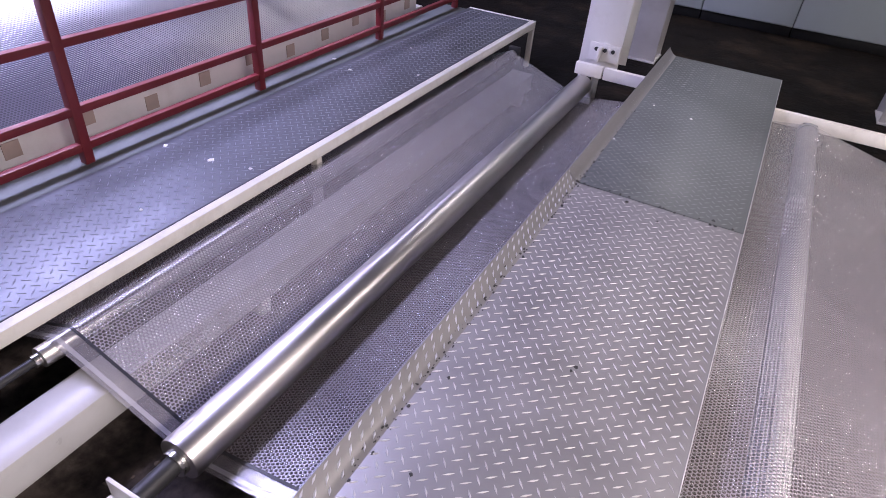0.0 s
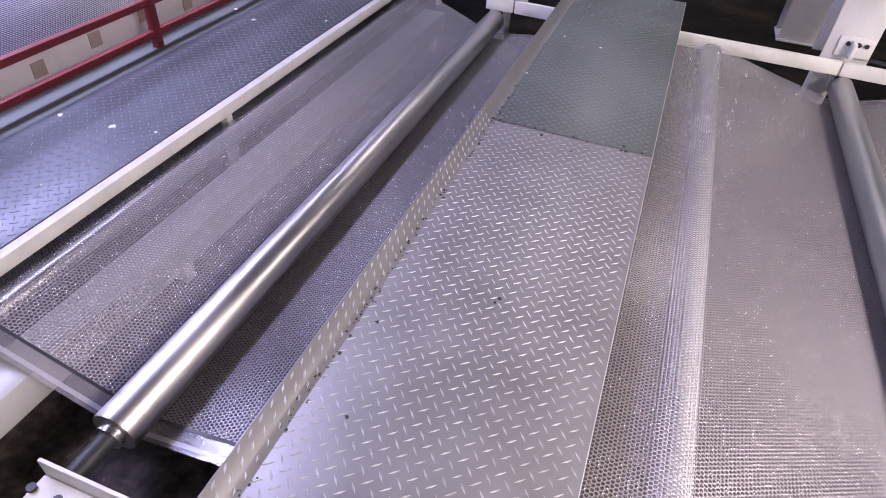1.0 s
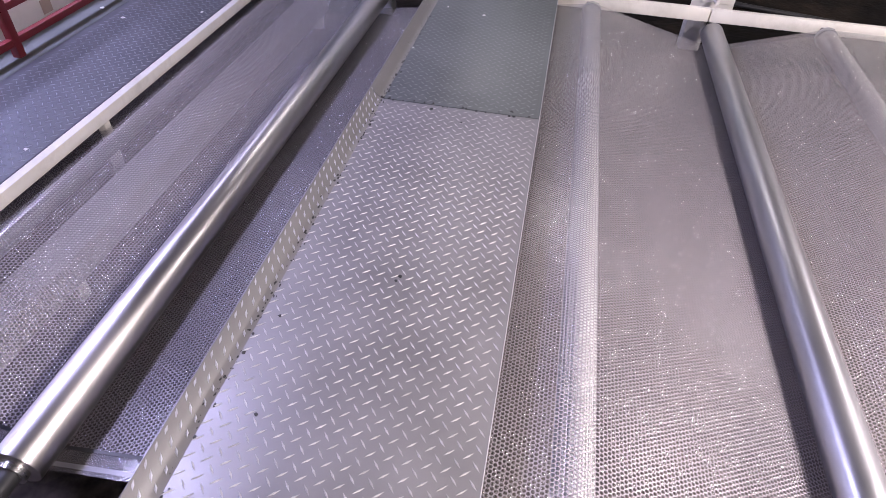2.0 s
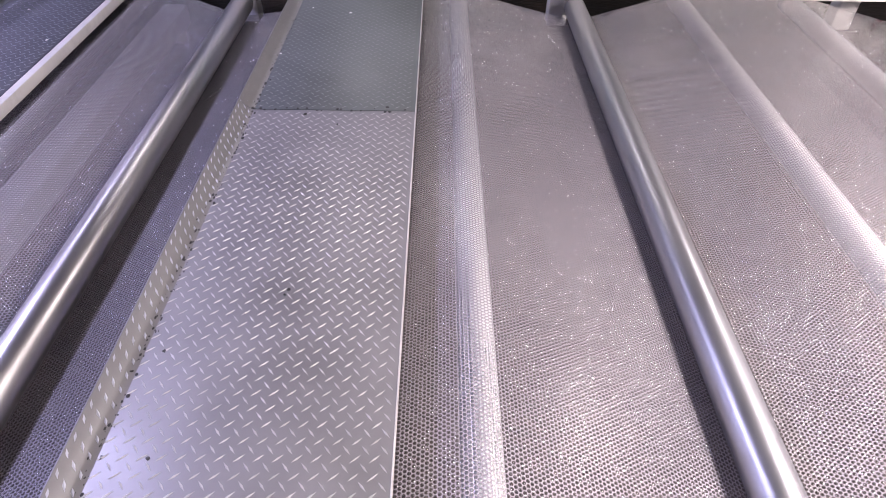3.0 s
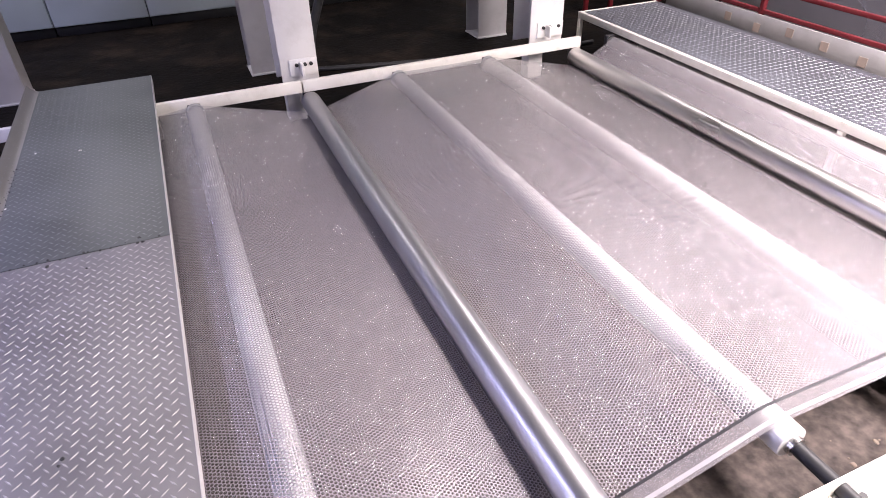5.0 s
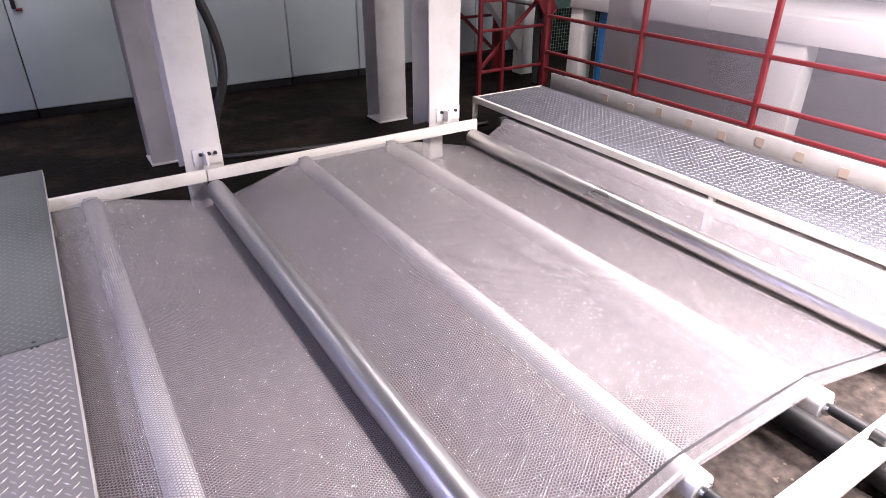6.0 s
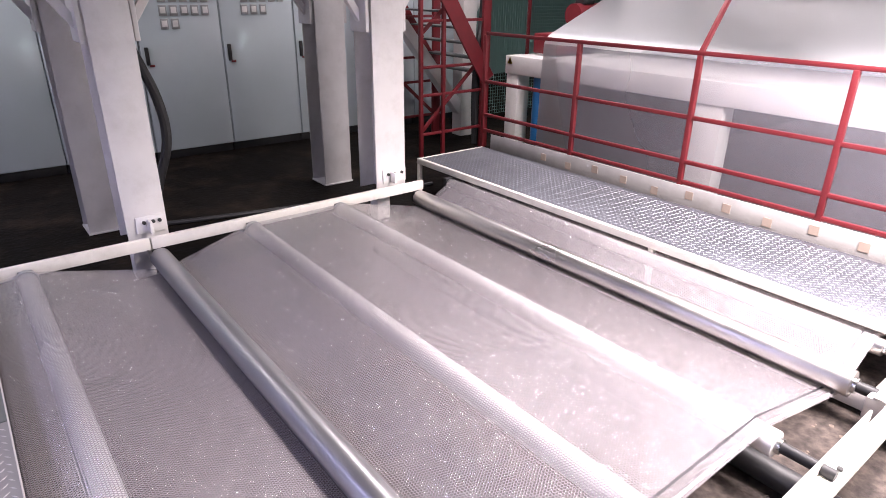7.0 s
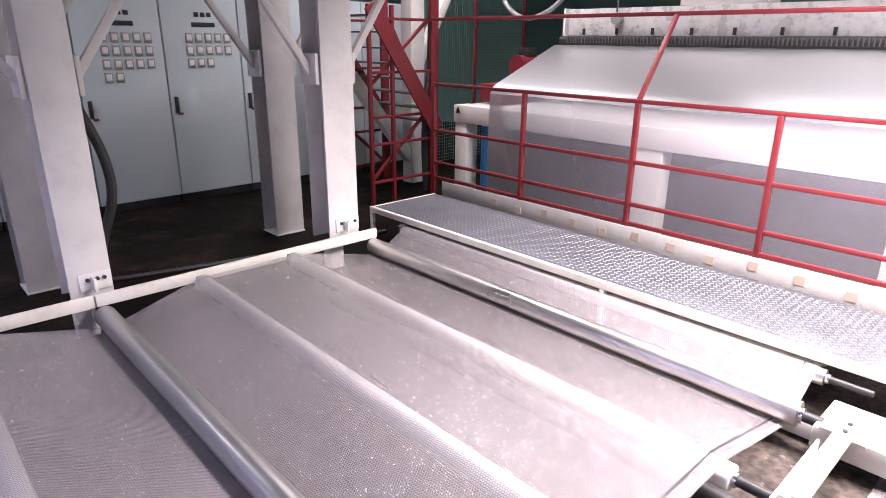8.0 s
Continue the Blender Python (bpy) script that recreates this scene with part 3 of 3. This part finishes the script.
# ---- the film stations beyond the railings ----
def station(m, label):
    """A station with its table and sloping film, at x = m(x) for the right-hand place x."""
    def bx(xa, xb, *rest, bevel=0.004):
        a, b = m(xa), m(xb)
        return box(min(a, b), max(a, b), *rest, bevel)
    t = thing("film_station", m(6.2), 0.5, 0, label, "machine")
    part("table_beam", bx(5.5, 5.75, -4.0, 3.05, 1.015, 1.222), M_WHITE, t)
    for y0, y1 in ((2.85, 3.04), (0.26, 0.54), (-1.75, -1.6), (-3.9, -3.75)):
        part("table_leg", bx(5.52, 5.72, y0, y1, 0.05, 1.014), M_WHITE, t)
    part("table_top", bx(5.751, 7.2, -4.0, 3.05, 1.15, 1.215), M_WHITE, t)
    for ya, yb, nm in ((-4.0, 2.42, "film_curtain"),):
        bm = bmesh.new()
        n = 30
        uv = bm.loops.layers.uv.new("UVMap")
        prof = [(6.62, 1.93), (6.2, 1.755), (5.8, 1.59), (5.58, 1.505), (5.51, 1.465), (5.47, 1.40), (5.46, 1.1), (5.455, 0.7), (5.45, 0.2)]
        for pr in (prof,):
            rows = [[bm.verts.new((m(x), ya + (yb - ya) * j / n, z + 0.008 * noise.noise(Vector((x * 3, j * 0.6, z * 3))))) for j in range(n + 1)] for x, z in pr]
            for i in range(len(rows) - 1):
                for j in range(n):
                    f = bm.faces.new((rows[i][j], rows[i + 1][j], rows[i + 1][j + 1], rows[i][j + 1]))
                    for lp_, (ii, jj) in zip(f.loops, ((i, j), (i + 1, j), (i + 1, j + 1), (i, j + 1))):
                        lp_[uv].uv = (ii * 0.5, ya + (yb - ya) * jj / n)
        me = finish(nm, bm, M_CURTAIN)
        ob = new(nm, me)
        ob.parent, ob.matrix_parent_inverse = t, t.matrix_basis.inverted()
        tagged(ob, label="white translucent film sheet")
    bm = bmesh.new()
    add_rod(bm, (m(6.66), -4.0, 1.98), (m(6.66), 2.35, 1.98), 0.055, 24)
    b = part("brush_roller", bm, M_BLACK, t, "black ribbed brush roller")
    ribs = bmesh.new()
    for k in range(150):
        y = -3.9 + k * 0.041
        add_box(ribs, m(6.605) - 0.01, m(6.605) + 0.01, y, y + 0.012, 1.955, 2.025)
    part("ribs", ribs, M_RIB, b, "dark grey ribs", "stuff")
    part("top_housing", bx(6.72, 7.1, -4.0, 2.3, 2.04, 2.34), M_HOUSING, t, "worn white steel housing")
    for k in range(14):
        y = -3.8 + k * 0.45
        part("clip", bx(6.70, 6.719, y, y + 0.03, 2.05, 2.12, bevel=0.001), M_BLACK, t)
    for y in (1.6, -1.1, -3.0):
        kn = part("adjuster", rod((m(6.63), y, 2.22), (m(6.72), y, 2.22), 0.06), M_GREY, t, "round adjuster knob")
        part("stem", rod((m(6.66), y, 2.28), (m(6.66), y, 2.5), 0.012), M_STEEL, kn)
    for y0, y1 in ((0.0, 0.9), (-1.9, -0.7)):
        part("drive_box", bx(6.75, 7.05, y0, y1, 2.345, 2.5), M_WHITE, t, "white drive box")
    for y in (2.34, -4.0):
        part("side_plate", bx(6.7, 7.2, y, y + 0.03, 1.23, 2.35), M_WHITE, t)
    t.location.z = -0.05


M_HOUSING = mat("worn_white_housing", (0.72, 0.71, 0.7), 0.3, 0.2, var=0.08, scale=6, dirt=(0.22, 0.2, 0.2), dscale=9, damount=0.55)
M_CURTAIN = film_material("film_curtain", (0.52, 0.51, 0.6), 0.7, 0.0128, 0.4, gloss=0.8)
M_FILM2 = film_material("bluish_film", (0.17, 0.17, 0.22), 0.1, 0.0155, 0.3, 0.25, dome=0.3, gloss=0.8)
station(lambda x: x, "white steel film station with sloping film sheet and brush roller")


def left_station():
    t = thing("film_station", -3.6, 0, 0, "film station with sloping rippled bluish bubble film", "machine")
    bm = bmesh.new()
    uv = bm.loops.layers.uv.new("UVMap")
    prof = smooth_points([(-2.78, 0, 0.30), (-2.95, 0, 0.55), (-3.2, 0, 0.78), (-3.5, 0, 0.98), (-3.9, 0, 1.3), (-4.6, 0, 1.75)], 5)
    n, ya, yb = 60, -4.0, 1.75
    rows = []
    for i, p in enumerate(prof):
        row = []
        for j in range(n + 1):
            y = ya + (yb - ya) * j / n
            rip = 0.03 * noise.noise(Vector((i * 0.22, y * 0.9, 1.7))) + 0.012 * math.sin(i * 0.9 + 1.5 * noise.noise(Vector((y, i * 0.1, 0))))
            row.append(bm.verts.new((p.x, y, p.z + rip)))
        rows.append(row)
    for i in range(len(rows) - 1):
        for j in range(n):
            f = bm.faces.new((rows[i][j], rows[i + 1][j], rows[i + 1][j + 1], rows[i][j + 1]))
            for lp_, (ii, jj) in zip(f.loops, ((i, j), (i + 1, j), (i + 1, j + 1), (i, j + 1))):
                lp_[uv].uv = (ii * 0.1, ya + (yb - ya) * jj / n)
    ob = new("film_sheet", finish("film_sheet", bm, M_FILM2))
    ob.parent, ob.matrix_parent_inverse = t, t.matrix_basis.inverted()
    tagged(ob, label="rippled bluish bubble film")
    part("table_beam", box(-2.86, -2.80, -4.0, 2.3, 0.2, 0.29), M_WHITE, t)
    for y in (-3.8, -1.0, 2.1):
        part("table_leg", box(-2.86, -2.80, y, y + 0.08, 0, 0.199), M_WHITE, t)
    part("side_plate", box(-4.8, -2.9, 1.9, 1.94, 0.0, 1.1), M_WHITE, t)
    part("roller_bar", rod((-4.6, -4.0, 1.70), (-4.6, 1.9, 1.70), 0.06, 24), M_ROLL, t)


left_station()

t = thing("gas_cylinder", 5.62, 2.55, 0, "blue upright cylinder under the machine table", "cylinder")
part("body", rod((5.62, 2.58, 0.18), (5.62, 2.58, 0.95), 0.075, 24), M_BLUE, t)
part("cap", rod((5.62, 2.58, 0.951), (5.62, 2.58, 1.03), 0.035, 16), M_SHAFT, t)
part("stand", box(5.53, 5.71, 2.49, 2.67, 0, 0.179), M_SHAFT, t)
sg = thing("warning_sign", 5.49, 2.97, 1.1, "small yellow triangular warning sign on the table end", "sign")
bm = bmesh.new()
vs = [bm.verts.new((5.494, 2.97 + a, 1.12 + b)) for a, b in ((-0.045, -0.04), (0.045, -0.04), (0, 0.04))]
bm.faces.new(vs)
bmesh.ops.solidify(bm, geom=list(bm.faces), thickness=0.003)
part("triangle", bm, M_YELLOW, sg)

# ---- red stair tower ----
tw = thing("stair_tower", 5.0, 3.6, 0, "red painted steel stair tower with cross bracing, darkened for weak light", "stairs")
for x, y in ((4.49, 3.4), (5.48, 3.4), (4.49, 4.4), (5.48, 4.4), (4.82, 3.4)):
    w = 0.06 if x > 5 else 0.022
    part("post", box(x - w, x + w, y - 0.022, y + 0.022, 0, 2.3 if x < 5 else 3.2), M_SHADED_RED, tw)
for z in (0.27, 0.73, 1.05, 1.56, 2.15):
    for y in (3.4, 4.4):
        part("tower_rail", box(4.513, 5.418, y - 0.016, y + 0.016, z - 0.016, z + 0.016), M_SHADED_RED, tw)
part("stringer", bar((4.5, 3.36, 2.3), (5.5, 3.36, 0.85), 0.03, 0.2), M_SHADED_RED, tw)
part("stringer", bar((4.5, 4.45, 2.3), (5.5, 4.45, 0.85), 0.03, 0.2), M_SHADED_RED, tw)
part("diagonal", bar((4.55, 3.46, 0.3), (5.4, 3.46, 1.05), 0.03, 0.04), M_SHADED_RED, tw)
part("diagonal", bar((4.55, 4.36, 1.05), (5.4, 4.36, 0.3), 0.03, 0.04), M_SHADED_RED, tw)
part("diagonal", bar((4.82, 3.46, 2.15), (5.4, 3.46, 1.1), 0.03, 0.04), M_SHADED_RED, tw)
part("diagonal", bar((4.5, 3.44, 1.4), (5.4, 3.44, 2.15), 0.03, 0.04), M_SHADED_RED, tw)
for k in range(8):
    x, z = 4.55 + k * 0.12, 2.2 - k * 0.18
    part("step", box(x, x + 0.2, 3.46, 4.38, z - 0.02, z), M_SHEET, tw)
sp = thing("white_support", 5.6, 4.0, 0, "white painted steel support frame behind the stairs", "frame")
part("upright", box(5.62, 5.85, 4.0, 4.2, 0, 3.2), M_WHITE, sp)
part("brace", bar((5.75, 4.1, 1.5), (6.4, 4.1, 2.6), 0.12, 0.12), M_WHITE, sp)
part("brace", bar((5.65, 4.1, 0.35), (4.7, 4.1, 1.5), 0.14, 0.14), M_WHITE, sp)
bm = bmesh.new()
add_tube(bm, smooth_points([(5.72, 3.7, 2.4), (5.6, 3.6, 1.6), (5.45, 3.5, 1.2), (5.42, 3.5, 0.6), (5.45, 3.5, 0.02)]), 0.05)
tagged(new("cable_hose", finish("cable_hose", bm, M_BLACK)), "thick black cable hose beside the stair tower", "hose")

# ---- red drive motors and mesh fence ----
mo = thing("drive_motor", 6.2, 2.9, 1.18, "red painted drive motor on the machine table", "motor")
part("gearbox", box(5.85, 6.3, 2.6, 2.95, 1.19, 1.42, 0.02), M_RED, mo)
part("motor_body", rod((6.3, 2.75, 1.62), (6.75, 2.75, 1.62), 0.13, 28), M_RED, mo)
part("motor_stand", box(6.35, 6.7, 2.65, 2.85, 1.19, 1.5), M_SHAFT, mo)
part("terminal_box", box(6.4, 6.6, 2.68, 2.82, 1.74, 1.84, 0.01), M_BLACK, mo)
fe = thing("mesh_fence", 7.6, 4.6, 0, "pale green wire mesh safety fence", "fence")
bm = bmesh.new()
for k in range(46):
    add_box(bm, 6.3 + k * 0.05, 6.304 + k * 0.05, 4.6, 4.604, 0.1, 2.6)
for k in range(50):
    add_box(bm, 6.3, 8.6, 4.605, 4.609, 0.1 + k * 0.05, 0.104 + k * 0.05)
part("wire_mesh", bm, M_WALL, fe, "", "stuff")
for x in (6.28, 7.45, 8.62):
    part("post", box(x - 0.02, x + 0.02, 4.58, 4.63, 0, 2.65), M_RED, fe)

# ---- loose and small things ----
pipe = bmesh.new()
add_rod(pipe, (2.47, -2.9, 0.06), (2.47, 1.2, 0.06), 0.055, 24)
tagged(new("floor_pipe", finish("floor_pipe", pipe, M_SHAFT)), "dark grey steel pipe lying on the floor under the film", "pipe")
cond = bmesh.new()
add_tube(cond, smooth_points([(1.25, 2.85, 0.02), (1.5, 2.77, 0.02), (2.3, 2.58, 0.02), (3.13, 2.42, 0.02), (3.9, 2.4, 0.02)]), 0.02)
tagged(new("floor_conduit", finish("floor_conduit", cond, M_SHAFT)), "dark grey cable conduit lying on the floor", "conduit")
M_CHIP = mat("paper_scrap", (0.85, 0.84, 0.82), 0.6, var=0.05)
M_CRUMB = mat("dirt_crumb", (0.15, 0.115, 0.09), 0.7, var=0.3)
M_STAIN = mat("dark_scrap", (0.03, 0.03, 0.03), 0.6, var=0.1)


def scrap(x, y, z, size, material, label):
    bm = bmesh.new()
    n = 7
    a0 = random.random() * 6
    ring = [(math.cos(a0 + k * math.tau / n), math.sin(a0 + k * math.tau / n), random.uniform(0.45, 1.0)) for k in range(n)]
    low = [bm.verts.new((x + c * r * size, y + q * r * size, z)) for c, q, r in ring]
    top = [bm.verts.new((x + c * r * size * 0.7, y + q * r * size * 0.7, z + 0.003)) for c, q, r in ring]
    bm.faces.new(top)
    for k in range(n):
        bm.faces.new((low[k], low[(k + 1) % n], top[(k + 1) % n], top[k]))
    tagged(new("scrap", finish("scrap", bm, material, False)), label, "scrap", "small scraps")


for x, y, size in ((-2.335, -0.79, 0.016), (-2.08, -0.77, 0.022), (-2.45, 0.6, 0.016), (-2.27, 0.51, 0.018), (-1.9, -0.73, 0.012), (-1.91, 0.70, 0.014), (-2.2, 1.1, 0.012), (-2.0, -1.2, 0.01)):
    scrap(x, y, 0.357, size, M_CHIP, "small torn white paper scrap on the walkway")
for x, y, size in ((-0.379, 1.085, 0.011), (-0.67, 0.55, 0.009), (-0.6, 1.15, 0.007)):
    scrap(x, y, PZ + 0.0005, size, M_CHIP, "small white speck on the footbridge")
for x, y, size in ((-0.328, -1.084, 0.012), (-0.335, -1.105, 0.007), (-0.625, -1.321, 0.008), (-0.557, -1.639, 0.008), (-0.05, -1.9, 0.01), (-0.45, -0.04, 0.012), (-0.30, -0.12, 0.008), (-0.1, 0.03, 0.012)):
    scrap(x, y, PZ + 0.0005, size, M_STAIN, "small dark crumb on the footbridge")
for k in range(26):
    scrap(random.uniform(2.0, 3.1), random.uniform(-2.0, -1.75), 0.0005, random.uniform(0.005, 0.016), M_CRUMB, "brown crumb of dirt on the floor")
for k in range(14):
    scrap(random.uniform(-1.42, -1.2), random.uniform(-2.1, -1.75), 0.0005, random.uniform(0.005, 0.015), M_CRUMB, "brown crumb of dirt on the floor")

dirt = bmesh.new()
for k in range(300):
    x, y, r = PL + 0.036 + random.gauss(0, 0.007), random.uniform(-2.4, 1.0), random.uniform(0.0015, 0.0065) * random.choice((0.5, 0.7, 1))
    bmesh.ops.create_icosphere(dirt, subdivisions=1, radius=r, matrix=Matrix.Translation((x, y, PZ + 0.001 + max(0, PL + 0.036 - x) * 0.5)) @ Matrix.Diagonal((random.uniform(0.5, 1), random.uniform(0.8, 2), 0.4, 1)))
tagged(new("dirt_crumbs", finish("dirt_crumbs", dirt, M_STAIN, False)), "dark dirt crumbs along the footbridge crease", "dirt", kind="stuff")
for k in range(16):
    scrap(PL + 0.05 + k * 0.042 + random.uniform(-0.015, 0.015), random.uniform(-0.016, 0.012), PZ + 0.0006, random.uniform(0.004, 0.011), M_STAIN, "small dark crumb in the footbridge seam")
cable = bmesh.new()
add_tube(cable, smooth_points([(6.9, 3.6, 2.9), (6.7, 3.35, 2.42), (6.65, 2.95, 2.2), (6.68, 2.55, 2.3), (6.8, 2.3, 2.6)]), 0.03)
tagged(new("cable_hose", finish("cable_hose", cable, M_GREY)), "looped grey cable hose above the film station", "hose")
sheet = bmesh.new()
g = [[sheet.verts.new((2.75 + 0.09 * i, -2.75 + 0.07 * j, 0.02 + 0.02 * noise.noise(Vector((i * 0.7, j * 0.7, 5))))) for j in range(9)] for i in range(12)]
for i in range(11):
    for j in range(8):
        sheet.faces.new((g[i][j], g[i + 1][j], g[i + 1][j + 1], g[i][j + 1]))
tagged(new("film_offcut", finish("film_offcut", sheet, M_EDGE)), "crumpled clear film offcut lying on the floor", "film offcut")
